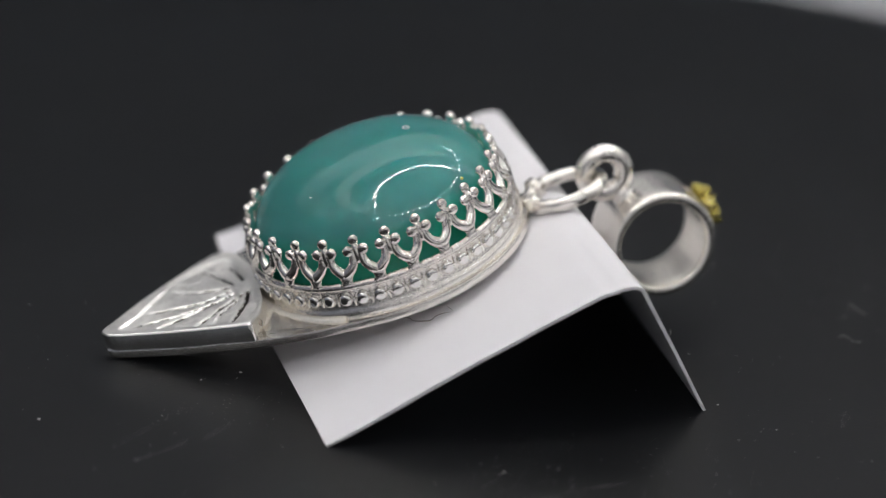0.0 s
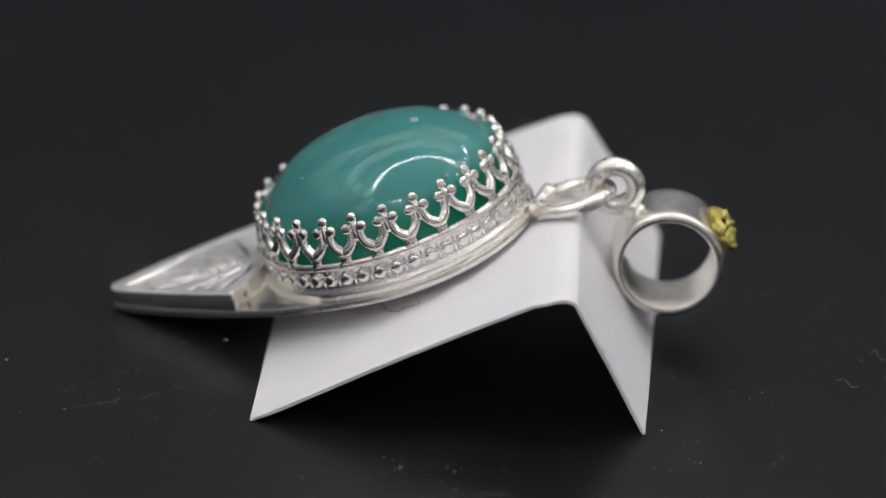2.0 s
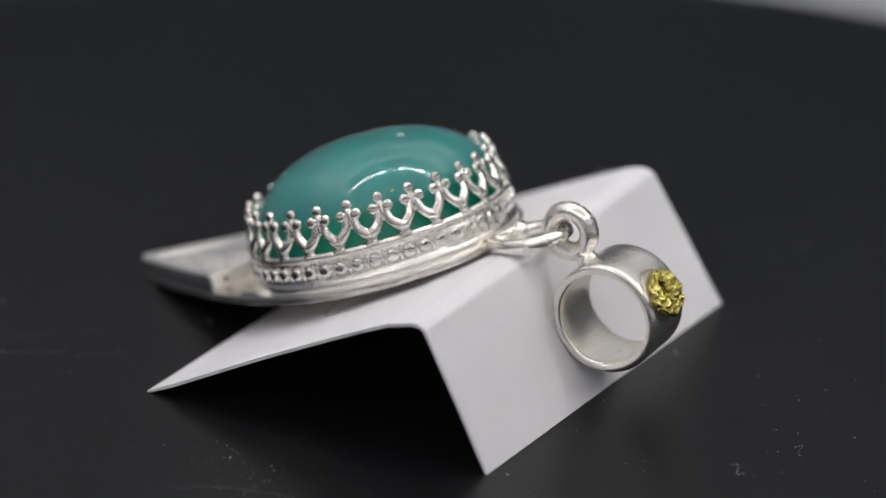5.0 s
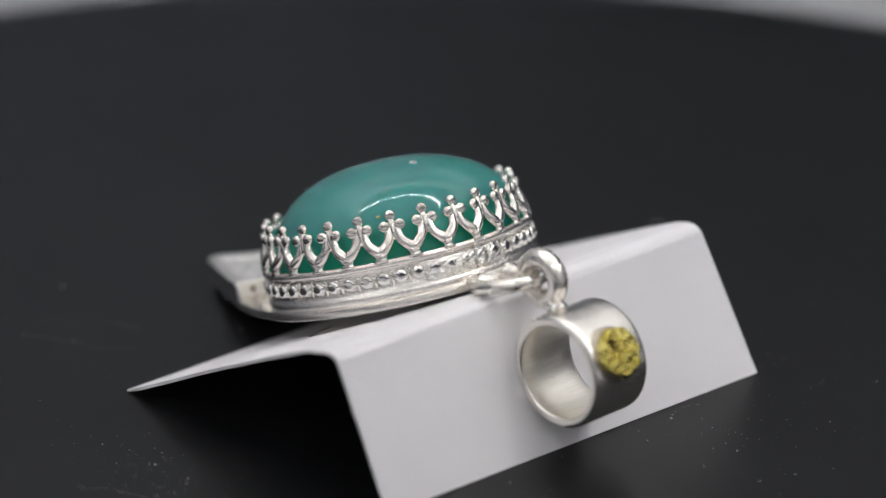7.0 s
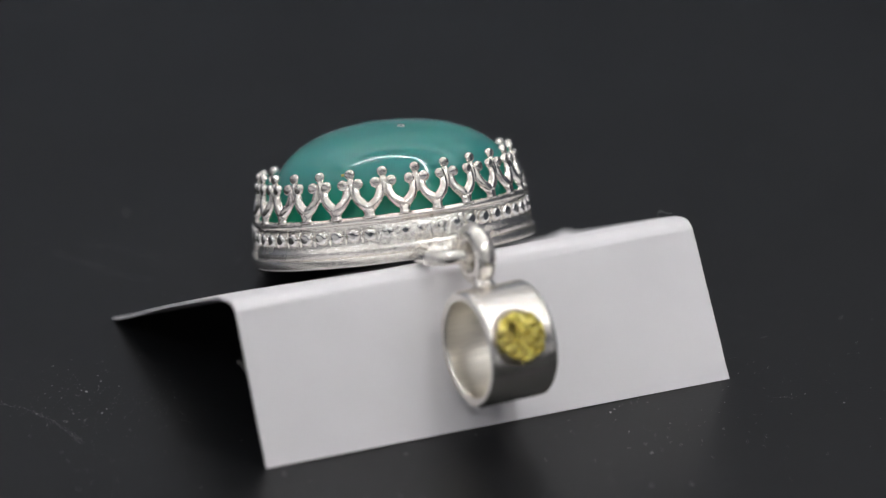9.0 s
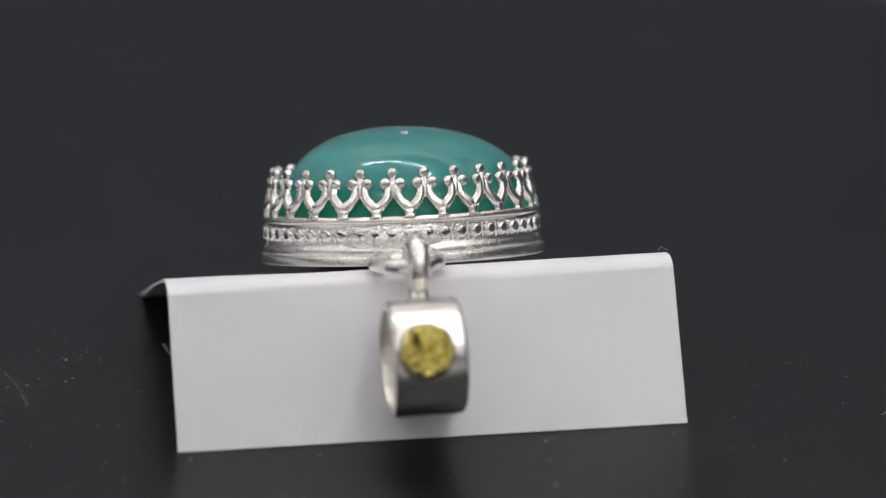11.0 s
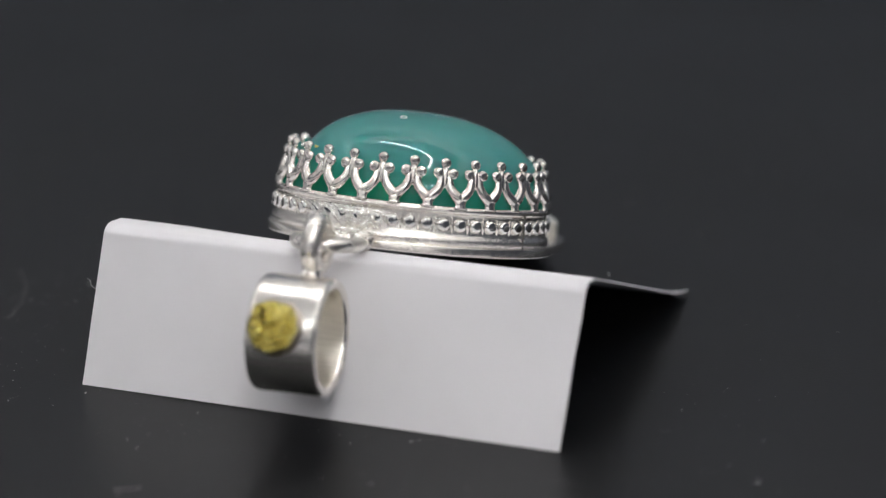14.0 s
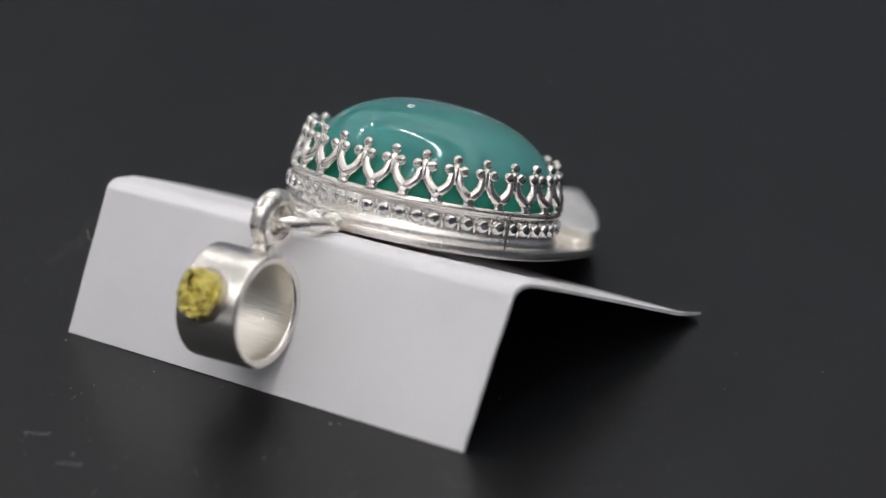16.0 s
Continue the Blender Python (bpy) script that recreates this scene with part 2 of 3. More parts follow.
def folded_card():
    card = empty("folded_card", pose(0, 0, 0), "white card folded into a low tent on the turntable", "card")
    left, right = card_profile(2.60, -0.665, 1.238), card_profile(2.53, -0.80, 1.200)
    thick, rows, n, crest = 0.028, 28, len(left), 26

    def ring(s, first, last):
        line = [l.lerp(r, s) for l, r in zip(left, right)]
        outer, inner = [], []
        for k in range(first, last + 1):
            p = line[k]
            ahead = line[min(k + 1, n - 1)] - line[max(k - 1, 0)]
            out = Vector((ahead.y, -ahead.x)).normalized()
            foot = max(k - (n - 9), 0) / 8
            back = max(1 - k / 14, 0)
            xl, xr = -2.10 - 0.035 * back - 0.008 * foot, 2.1 + 0.165 * back - 0.012 * foot
            x = xl + (xr - xl) * s
            free = min(max((abs(x) - 0.7) / 1.0, 0), 1)        # the pendant's weight flattens the middle
            bow = (0.030 if x < 0 else 0.006) * free * math.sin(math.pi * min(k / 20, 1)) ** 2
            wave = 0.006 * noise.noise(Vector((x * 0.9, k * 0.25, 3)))
            if s in (0, 1):
                x += 0.006 * noise.noise(Vector((s * 9, k * 1.7, 1)))
            curl = 0.045 * max(1 - k / 2, 0) if s == 1 else 0.0      # a bruised corner
            outer.append((x, p.x + out.x * (thick / 2 + wave + bow), curl + max(p.y + out.y * (thick / 2 + wave + bow), 0.001)))
            inner.append((x, p.x - out.x * (thick / 2 - wave - bow), curl + max(p.y - out.y * (thick / 2 - wave - bow), 0.0)))
        return outer + inner[::-1]

    for name, first, last in (("back_panel", 0, crest), ("front_panel", crest, n - 1)):
        bm = bmesh.new()
        loft(bm, [ring(k / rows, first, last) for k in range(rows + 1)])
        part(name, bm, M_CARD, card, angle=50)


folded_card()

# ---- pendant ----
tilt, yaw = radians(TILT), radians(YAW)
ev = Vector((math.sin(yaw) * math.cos(tilt), math.cos(yaw) * math.cos(tilt), -math.sin(tilt)))
eu = Vector((math.cos(yaw), -math.sin(yaw), 0))
eu = Matrix.Rotation(radians(ROLL), 3, ev) @ eu
ew = eu.cross(ev)
origin = Vector((0.060, 1.447, 0.654)) * CM
STAND = Matrix((( eu.x, ev.x, ew.x, origin.x), (eu.y, ev.y, ew.y, origin.y), (eu.z, ev.z, ew.z, origin.z), (0, 0, 0, 1)))
pendant = empty("pendant", STAND, "silver pendant with a domed green stone leaning on a white card", "pendant")

BEND = 0.0465                   # the pointed end curves up a little


def bent(p):
    return (p[0], p[1], p[2] + max(p[1] - 0.75, 0) ** 2 * BEND)


def plate_outline():
    pts = []
    for k in range(61):         # round part, from one shoulder to the other by way of the top
        a = radians(10 - k * (200 / 60))
        pts.append((1.220 * math.cos(a), 1.220 * math.sin(a)))
    left = [(-1.165, 0.38), (-1.10, 0.58), (-1.005, 0.86), (-0.885, 1.14), (-0.76, 1.42), (-0.445, 2.05), (-0.215, 2.50), (-0.175, 2.565), (-0.13, 2.592), (-0.085, 2.60)]
    right = [(1.185, 0.38), (1.16, 0.58), (1.12, 0.86), (1.06, 1.14), (0.975, 1.36), (0.885, 1.50), (0.61, 1.90), (0.42, 2.15), (0.13, 2.45), (0.01, 2.565), (-0.04, 2.592)]
    pts += left + right[::-1]
    return pts


def plate():
    bm = bmesh.new()
    line = plate_outline()
    rings = []
    for inset, h in ((0.012, 0.046), (0.0, 0.056), (0.0, 0.112), (0.006, 0.122)):
        rings.append([bent((x * (1 - inset / 1.2), y * (1 - inset / 1.6), h)) for x, y in line])
    loft(bm, rings)
    return bm


part("base_plate", plate(), M_EDGE, pendant, "silver back plate", angle=40)

# bezel wall with its two rails
bm = bmesh.new()
lathe(bm, [(1.10, 0.11), (1.182, 0.11), (1.192, 0.125), (1.194, 0.165), (1.188, 0.190), (1.174, 0.205), (1.166, 0.235), (1.163, 0.30),
           (1.161, 0.375), (1.165, 0.39), (1.182, 0.397), (1.19, 0.417), (1.182, 0.443), (1.16, 0.457), (1.13, 0.455), (1.11, 0.43)], 144, loop=True)
bezel = part("bezel", bm, M_WALL, pendant, "silver bezel wall with beaded band", angle=50)

# beads and the crowns of the rim
bm = bmesh.new()
ball(bm, (0, 0, 0), 0.057, (0.75, 1, 1.02), 20, 14)
for v in bm.verts:              # a worn, flattened front
    v.co.x = min(v.co.x, 0.031 + 0.12 * (v.co.x - 0.031))
bead_mesh = finish("bead", bm, M_BALL)
bm = bmesh.new()
ball(bm, (0, 0, 0), 0.014, (0.9, 0.9, 5.0), 6, 5)
bar_mesh = finish("bar", bm, M_POLISHED)


def steps(start, *runs):
    """Angles along the strip, from a start over runs of (count, step)."""
    out = [start]
    for count, step in runs:
        for _ in range(count):
            out.append(out[-1] + step)
    return out


bead_angles = steps(103.4, (15, 7.52), (10, 7.19), (6, 7.08), (17, 7.378))
BEADS = len(bead_angles)
for here in bead_angles:
    a = radians(here)
    for name, me, off, r in (("bead", bead_mesh, 0, 1.168), ("bar", bar_mesh, math.pi / BEADS, 1.165)):
        ob = new(name, me)
        ob.parent = bezel
        here = math.degrees(a + off) + 90
        here = (here + 180) % 360 - 180
        melt = 0.012 if -27 < here < 7 else 0.0       # drowned in solder beside the jump ring
        ob.matrix_basis = Matrix.Rotation(a + off, 4, "Z") @ pose((r - melt) * CM, 0, 0.302 * CM)


def crown():
    """One three-balled crown: drawn round (radius, along, height) with radius outward on x."""
    bm = bmesh.new()

    def lean(s, h, out=0.0):
        r = 1.155 - (h - 0.44) * 0.22
        return (r + out - s * s / (2 * r), s, h)

    def knob(s, h, out, r):
        """A ball with a worn, flattened front."""
        c = Vector(lean(s, h, out))
        for v in ball(bm, (0, 0, 0), r, (0.95, 1, 1), 16, 11):
            v.co.x = min(v.co.x, 0.62 * r + 0.18 * (v.co.x - 0.62 * r))
            v.co += c

    for sign in (-1, 1):
        path = [(0.034, 0.725), (0.035, 0.690), (0.037, 0.660), (0.041, 0.632), (0.048, 0.607), (0.060, 0.583), (0.080, 0.560), (0.105, 0.538), (0.128, 0.520), (0.143, 0.507)]
        rad = [0.036, 0.038, 0.039, 0.041, 0.043, 0.046, 0.049, 0.051, 0.050, 0.044]
        tube(bm, [lean(sign * s, h) for s, h in path], rad, 12)
        foot = [(0.545, 0.012, 0.026), (0.524, 0.046, 0.044), (0.500, 0.056, 0.047), (0.478, 0.046, 0.044), (0.460, 0.046, 0.041), (0.440, 0.068, 0.044)]
        rings = []
        for h, wide, deep in foot:
            c = lean(sign * 0.143, h)
            rings.append([(c[0] + deep * math.cos(b), c[1] + wide * math.sin(b), h) for b in (2 * math.pi * q / 14 for q in range(14))])
        loft(bm, rings)
        knob(sign * 0.063, 0.722, 0.016, 0.049)
    knob(0, 0.806, 0.010, 0.047)
    tube(bm, [lean(0, h, 0.002) for h in (0.78, 0.73, 0.68, 0.64, 0.61, 0.597)], [0.030, 0.034, 0.034, 0.030, 0.022, 0.006], 12)
    return finish("crown", bm, M_BRIGHT)


crown_mesh = crown()
# the strip was bent by hand, so the crowns stand a little unevenly
crown_angles = steps(101.2, (11, 14.45), (5, 13.85), (8, 14.65))
for here in crown_angles:
    wide = 1.0 if 255 < here < 330 else 1.045
    ob = new("crown", crown_mesh)
    ob.parent = bezel
    ob.matrix_basis = Matrix.Rotation(radians(here), 4, "Z") @ Matrix.Diagonal((1, wide, 1, 1))

# the domed stone
bm = bmesh.new()
prof = [(1.06, 0.14), (1.08, 0.36)]
for k in range(33):
    a = radians(90 * k / 32)
    prof.append((1.0817 * max(math.cos(a), 0.0) ** (2 / 2.277) + 0.0005, 0.433 + 0.7315 * math.sin(a) ** (2 / 2.277)))
lathe(bm, prof, 128)
for v in bm.verts:              # the stone sits a little askew in its setting
    lift = min(max((v.co.z - 0.36) / 0.2, 0), 1)
    v.co.x += 0.066 * lift
    v.co.z -= 0.041 * (v.co.x - 0.066) * lift
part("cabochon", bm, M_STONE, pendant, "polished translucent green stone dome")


# the engraved leaf on the pointed end
LEAF_LO = ((1.17, 0.19), (1.178, 0.05), (1.20, -0.16), (1.225, -0.39), (1.285, -0.58), (1.36, -0.68), (1.41, -0.745), (1.43, -0.75), (2.05, -0.435), (2.50, -0.205), (2.55, -0.17), (2.575, -0.13), (2.585, -0.085))
LEAF_HI = ((1.17, 0.21), (1.178, 0.45), (1.20, 0.63), (1.23, 0.735), (1.28, 0.850), (1.34, 0.900), (1.42, 0.905), (1.57, 0.83), (1.90, 0.605), (2.15, 0.405), (2.45, 0.10), (2.55, 0.0), (2.575, -0.035), (2.585, -0.075))
CUTS = (  # lines of the graver, from the root outwards, with their depth
    (((-0.10, 1.30), (-0.27, 1.35), (-0.47, 1.47), (-0.59, 1.55)), 0.040),
    (((-0.13, 1.36), (-0.16, 1.43), (-0.26, 1.58), (-0.48, 1.84)), 0.036),
    (((-0.20, 1.42), (-0.36, 1.60), (-0.54, 1.68)), 0.020),
    (((-0.05, 1.42), (-0.07, 1.48), (-0.16, 1.76), (-0.28, 2.13)), 0.036),
    (((0.03, 1.43), (-0.01, 1.70), (0.04, 1.95), (0.10, 2.15)), 0.038),
    (((-0.09, 1.62), (-0.13, 1.95), (-0.10, 2.34)), 0.022),
    (((0.10, 1.43), (0.22, 1.68), (0.36, 1.87)), 0.024),
    (((0.14, 1.38), (0.40, 1.47), (0.62, 1.57)), 0.022),
    (((0.17, 1.29), (0.42, 1.31), (0.66, 1.38)), 0.020),
)


def leaf_sides(v):
    """The leaf's two edges at a place along it."""
    return (float(np.interp(v, *zip(*LEAF_LO))), float(np.interp(v, *zip(*LEAF_HI))))


def cut_depth(x, v):
    """How deep the graver went at a place, and how high the burr stands beside it."""
    deep = 0.0
    for line, most in CUTS:
        n = len(line) - 1
        for k in range(n):
            (ax, ay), (bx, by) = line[k], line[k + 1]
            dx, dy = bx - ax, by - ay
            f = min(max(((x - ax) * dx + (v - ay) * dy) / (dx * dx + dy * dy), 0), 1)
            d = math.hypot(x - ax - f * dx, v - ay - f * dy)
            if d < 0.06:
                along = (k + f) / n
                here = most * (1 - 0.75 * along)
                deep = max(deep, here * math.exp(-(d / (0.013 + 0.008 * along)) ** 2)) - 0.10 * here * math.exp(-((d - 0.030) / 0.010) ** 2)
    return deep


def leaf_height(x, v, lo, hi):
    left, right = x - lo, hi - x
    dx, dv = x - 0.02, v - 1.28          # the cuts spread from here
    far = math.hypot(dx, dv)
    ang = math.degrees(math.atan2(dx, dv))
    lobe = abs(math.cos(radians((ang - 4) * 180 / 46 * 0.5 + 90)))        # scallops towards the edges
    grow = min(far / 0.35, 1)
    inner_l, inner_r = 0.055 + 0.05 * (1 - lobe), 0.085 + 0.13 * (1 - lobe)
    inside = min(max((left - inner_l) / 0.04, 0), 1) * min(max((right - inner_r) / 0.04, 0), 1) * min(max((v - 1.235 - 0.10 * max(x - 0.25, 0)) / 0.05, 0), 1) * min(max((2.47 - v) / 0.05, 0), 1)
    h = (-0.020 + 0.012 * lobe) * grow
    h += 0.006 * noise.noise(Vector((x * 7, v * 7, 0))) + 0.004 * noise.noise(Vector((x * 22, v * 22, 5)))
    return h * inside - cut_depth(x, v)


def leaf():
    bm = bmesh.new()
    rows, cols = 150, 110
    grid = []
    for i in range(rows + 1):
        v = 1.17 + (2.585 - 1.17) * (i / rows) ** 1.25
        lo, hi = leaf_sides(v)
        line = []
        for j in range(cols + 1):
            x = lo + (hi - lo) * j / cols
            near = min(x - lo, hi - x)
            round_off = 0.016 * max(1 - near / 0.022, 0) ** 2
            line.append(bm.verts.new(bent((x, v, 0.296 - 0.030 * (x + 0.75) + leaf_height(x, v, lo, hi) - round_off))))
        grid.append(line)
    for a, b in zip(grid, grid[1:]):
        for j in range(cols):
            face = bm.faces.new((a[j], a[j + 1], b[j + 1], b[j]))
            mid = (a[j].co + b[j + 1].co) / 2
            # the deeper cuts take the near-black silver
            if cut_depth(mid.x, mid.y) > 0.010 + 0.009 * noise.noise(mid * 14):
                face.material_index = 2
    rim = [g[0] for g in grid] + grid[-1][1:] + [g[-1] for g in reversed(grid[:-1])] + list(reversed(grid[0][1:-1]))
    low = [bm.verts.new(bent((v.co.x, v.co.y, 0.118))) for v in rim]
    n = len(rim)
    for k in range(n):
        inner = max(rim[k].co.y, rim[(k + 1) % n].co.y) < 1.40
        bm.faces.new((rim[k], rim[(k + 1) % n], low[(k + 1) % n], low[k])).material_index = 3 if inner else 1
    bm.faces.new(low)
    return bm


part("leaf", leaf(), M_LEAF, pendant, "engraved silver leaf on the pointed end", angle=45)
for extra in (M_BALL, M_GROOVE, M_SALT):
    bpy.data.objects["leaf"].data.materials.append(extra)

# pickled solder in the corners between bezel, plate and leaf
bm = bmesh.new()
tube(bm, [bent((1.20 * math.cos(radians(a)), 1.20 * math.sin(radians(a)), 0.122)) for a in range(38, 150, 4)], 0.050, 10)
tube(bm, [bent((u, float(np.interp(u, (-0.70, -0.42, -0.10, 0.20, 0.45, 0.72, 0.88), (1.345, 1.21, 1.18, 1.165, 1.17, 1.21, 1.27))), 0.120)) for u in np.linspace(-0.70, 0.88, 24)], 0.045, 10)
for v in bm.verts:
    v.co += Vector((0.3, 0.3, 1)) * (0.018 * noise.noise(v.co * 9) + 0.010 * noise.noise(v.co * 24))
part("solder", bm, M_SALT, pendant, "white pickled solder beside the leaf")

# solder run over the beaded band beside the jump ring
bm = bmesh.new()
rings = []
for k in range(49):
    a = radians(-32 + 42 * k / 48 - 90)
    fade = min(k, 48 - k, 8) / 8
    prof = []
    for q in range(13):
        h = 0.125 + 0.25 * q / 12
        bulge = 0.022 * fade * math.sin(math.pi * q / 12) ** 0.5 + 0.016 * fade * noise.noise(Vector((math.degrees(a) * 0.35, h * 30, 4)))
        prof.append(((1.166 + bulge) * math.cos(a), (1.166 + bulge) * math.sin(a), h))
    rings.append(prof)
loft(bm, rings, closed=False)
part("solder", bm, M_SOLDER, bezel, "rough silver solder run")
bm = bmesh.new()
tube(bm, [(1.19 * math.cos(radians(a - 90)), 1.19 * math.sin(radians(a - 90)), h) for a, h in ((72.3, 0.12), (72.0, 0.18), (72.4, 0.25), (72.1, 0.33), (72.3, 0.41))], 0.008, 6)
part("seam", bm, M_SEAM, bezel, "dark joint in the bezel strip")
for u, v, w, mat, size in ((0.22, -0.865, 0.880, M_SPECK, (0.022, 0.010, 0.008)), (0.775, -0.455, 0.885, M_FLECK, (0.020, 0.012, 0.012)), (-0.675, -0.685, 0.800, M_FLECK, (0.022, 0.016, 0.012))):
    bm = bmesh.new()
    ball(bm, (u, v, w), 1.0, size, 8, 6)
    part("inclusion", bm, mat, bpy.data.objects["cabochon"], "tiny fleck in the stone")

# the rims are coloured white to paint the glint on the pits
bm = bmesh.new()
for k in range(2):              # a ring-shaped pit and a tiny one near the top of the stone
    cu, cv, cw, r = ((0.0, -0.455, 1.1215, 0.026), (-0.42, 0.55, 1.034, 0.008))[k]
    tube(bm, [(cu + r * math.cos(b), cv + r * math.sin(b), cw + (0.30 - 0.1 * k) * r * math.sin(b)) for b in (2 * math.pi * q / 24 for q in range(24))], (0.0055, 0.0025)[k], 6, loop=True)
part("pit", bm, M_CHALK, bpy.data.objects["cabochon"], "tiny ring-shaped pit in the polish, its glint painted white")
bm = bmesh.new()
ball(bm, bent((-0.635, 1.325, 0.215)), 0.034, (1.2, 0.6, 0.9), 14, 9)
for v in bm.verts:
    v.co += Vector((1, 1, 1)) * 0.012 * noise.noise(v.co * 25)
part("stain", bm, M_TARNISH, bpy.data.objects["leaf"], "brown tarnish spot on the leaf's inner wall")

# ---- jump ring and bail: drawn in world directions, hung on the pendant ----


def hung(name, bm, mat, parent, label="", angle=None):
    """A part drawn in world centimetres under a parent of the pendant."""
    ob = part(name, bm, mat, None, label, angle=angle)
    ob.parent = parent
    ob.matrix_parent_inverse = parent.matrix_world.inverted()
    return ob


bpy.context.view_layer.update()
bm = bmesh.new()
jc, rise = Vector((-0.12, 0.0, 1.262)), radians(17)
tube(bm, [jc + Vector((0.262 * math.cos(a), 0.33 * math.sin(a) * math.cos(rise), -0.33 * math.sin(a) * math.sin(rise)))
          for a in (2 * math.pi * k / 48 for k in range(48))], 0.062, 12, loop=True)
for v in bm.verts:              # rough with solder towards its root
    root = min(max((v.co.y - 0.02) / 0.25, 0), 1)
    v.co += (Vector((0.4, 0, 1)) * 0.025 * noise.noise(v.co * 9) + Vector((0, 0.3, 1)) * 0.02 * noise.noise(v.co * 22)) * root
jump_ring = hung("jump_ring", bm, M_POLISHED, pendant, "soldered silver jump ring")
bm = bmesh.new()
ball(bm, (-0.10, 0.285, 1.150), 0.10, (1.75, 1.05, 0.85), 28, 14)
ball(bm, (0.085, 0.20, 1.205), 0.095, (1.1, 1.0, 0.95), 24, 12)
for v in bm.verts:
    v.co += Vector((0, 1, 1)) * 0.03 * noise.noise(v.co * 14)
hung("solder", bm, M_SOLDER, pendant, "rough silver solder joint")

BC = Vector((-0.110, -0.8364, 0.7806))   # the bail's centre
BL, BR_OUT, BR_IN = 0.298, 0.482, 0.394
BAX, BAY = Vector((math.cos(radians(1.2)), math.sin(radians(1.2)), 0)), Vector((-math.sin(radians(1.2)), math.cos(radians(1.2)), 0))


def bail_tube():
    bm = bmesh.new()
    prof = [(BR_IN, -BL + 0.030), (BR_IN + 0.008, -BL + 0.010), (BR_IN + 0.024, -BL + 0.001), (BR_OUT - 0.036, -BL), (BR_OUT - 0.014, -BL + 0.009), (BR_OUT - 0.003, -BL + 0.026), (BR_OUT, -BL + 0.05)]
    prof += [(BR_OUT, x) for x in (-0.13, 0.0, 0.13)] + [(r, -x) for r, x in reversed(prof[:7])] + [(BR_IN, x) for x in (0.13, 0.0, -0.13)]
    rings = [[BC + BAX * x + BAY * (r * math.cos(a)) + Vector((0, 0, r * math.sin(a))) for r, x in prof] for a in (2 * math.pi * k / 120 for k in range(120))]
    loft(bm, rings, loop=True)
    return bm


bail = hung("bail", bail_tube(), M_SATIN, pendant, "wide satin silver tube bail", angle=40)
bail.data.materials.append(M_FROST)
for face in bail.data.polygons:
    if math.hypot(face.center.y / CM - BC.y, face.center.z / CM - BC.z) < BR_IN + 0.004:
        face.material_index = 1
bm = bmesh.new()
lc = Vector((-0.09, -0.36, 1.378))
rings = []
for k in range(40):
    a = 2 * math.pi * k / 40
    o = Vector((0, math.cos(a), math.sin(a)))
    rings.append([lc + o * (0.180 + 0.084 * math.cos(b)) + Vector((0.088 * math.sin(b), 0, 0)) for b in (2 * math.pi * q / 12 for q in range(12))])
loft(bm, rings, loop=True)
hung("loop", bm, M_POLISHED, bail, "thick silver loop")
bm = bmesh.new()
tube(bm, [lc.lerp(BC, s) for s in (0.25, 0.32, 0.38, 0.46)], [0.09, 0.085, 0.10, 0.14], 14)
hung("neck", bm, M_POLISHED, bail, "soldered silver neck")
bm = bmesh.new()
bmesh.ops.create_icosphere(bm, subdivisions=5, radius=1.0)
out = Vector((0, -0.87, 0.49)).normalized()
along = Vector((1, 0, 0)).cross(out)
for v in bm.verts:
    p = v.co.copy()
    p.z = math.copysign(abs(p.z) ** 0.62, p.z)
    k = 1 + 0.13 * noise.noise(p * 1.6) + 0.08 * noise.noise(p * 3.6 + Vector((3, 1, 2)))
    worm = abs(noise.noise(p * 3.4 + Vector((1, 7, 2)))) ** 0.7
    lump = 0.34 * worm + 0.16 * abs(noise.noise(p * 6)) + 0.02 * noise.noise(p * 14)
    q = p * (k + 0.10 * lump)
    v.co = BC + Vector((-0.030, 0, 0)) + out * (BR_OUT + 0.045 + (0.060 + 0.30 * (lump - 0.13) * max(p.z, 0)) * q.z) + Vector((1, 0, 0)) * 0.205 * q.x + along * 0.200 * q.y
hung("gold_nugget", bm, M_GOLD, bail, "rough natural gold nugget")

bm = bmesh.new()
rings = []
for k in range(4):
    ring = []
    for q in range(28):
        a = 2 * math.pi * q / 28
        r = (0.12, 0.19, 0.225, 0.245)[k] * (1 + (0.12 * k / 3) * noise.noise(Vector((math.cos(a) * 2, math.sin(a) * 2, 5))))
        x, s = r * math.cos(a) - 0.035, r * math.sin(a) / BR_OUT
        lift = BR_OUT + (0.012, 0.018, 0.010, -0.004)[k]
        mid = math.atan2(out.z, out.y) - s
        ring.append((BC.x + x, BC.y + lift * math.cos(mid), BC.z + lift * math.sin(mid)))
    rings.append(ring)
loft(bm, rings, caps=False)
hung("solder", bm, M_TARNISH, bail, "dull brownish solder round the nugget")

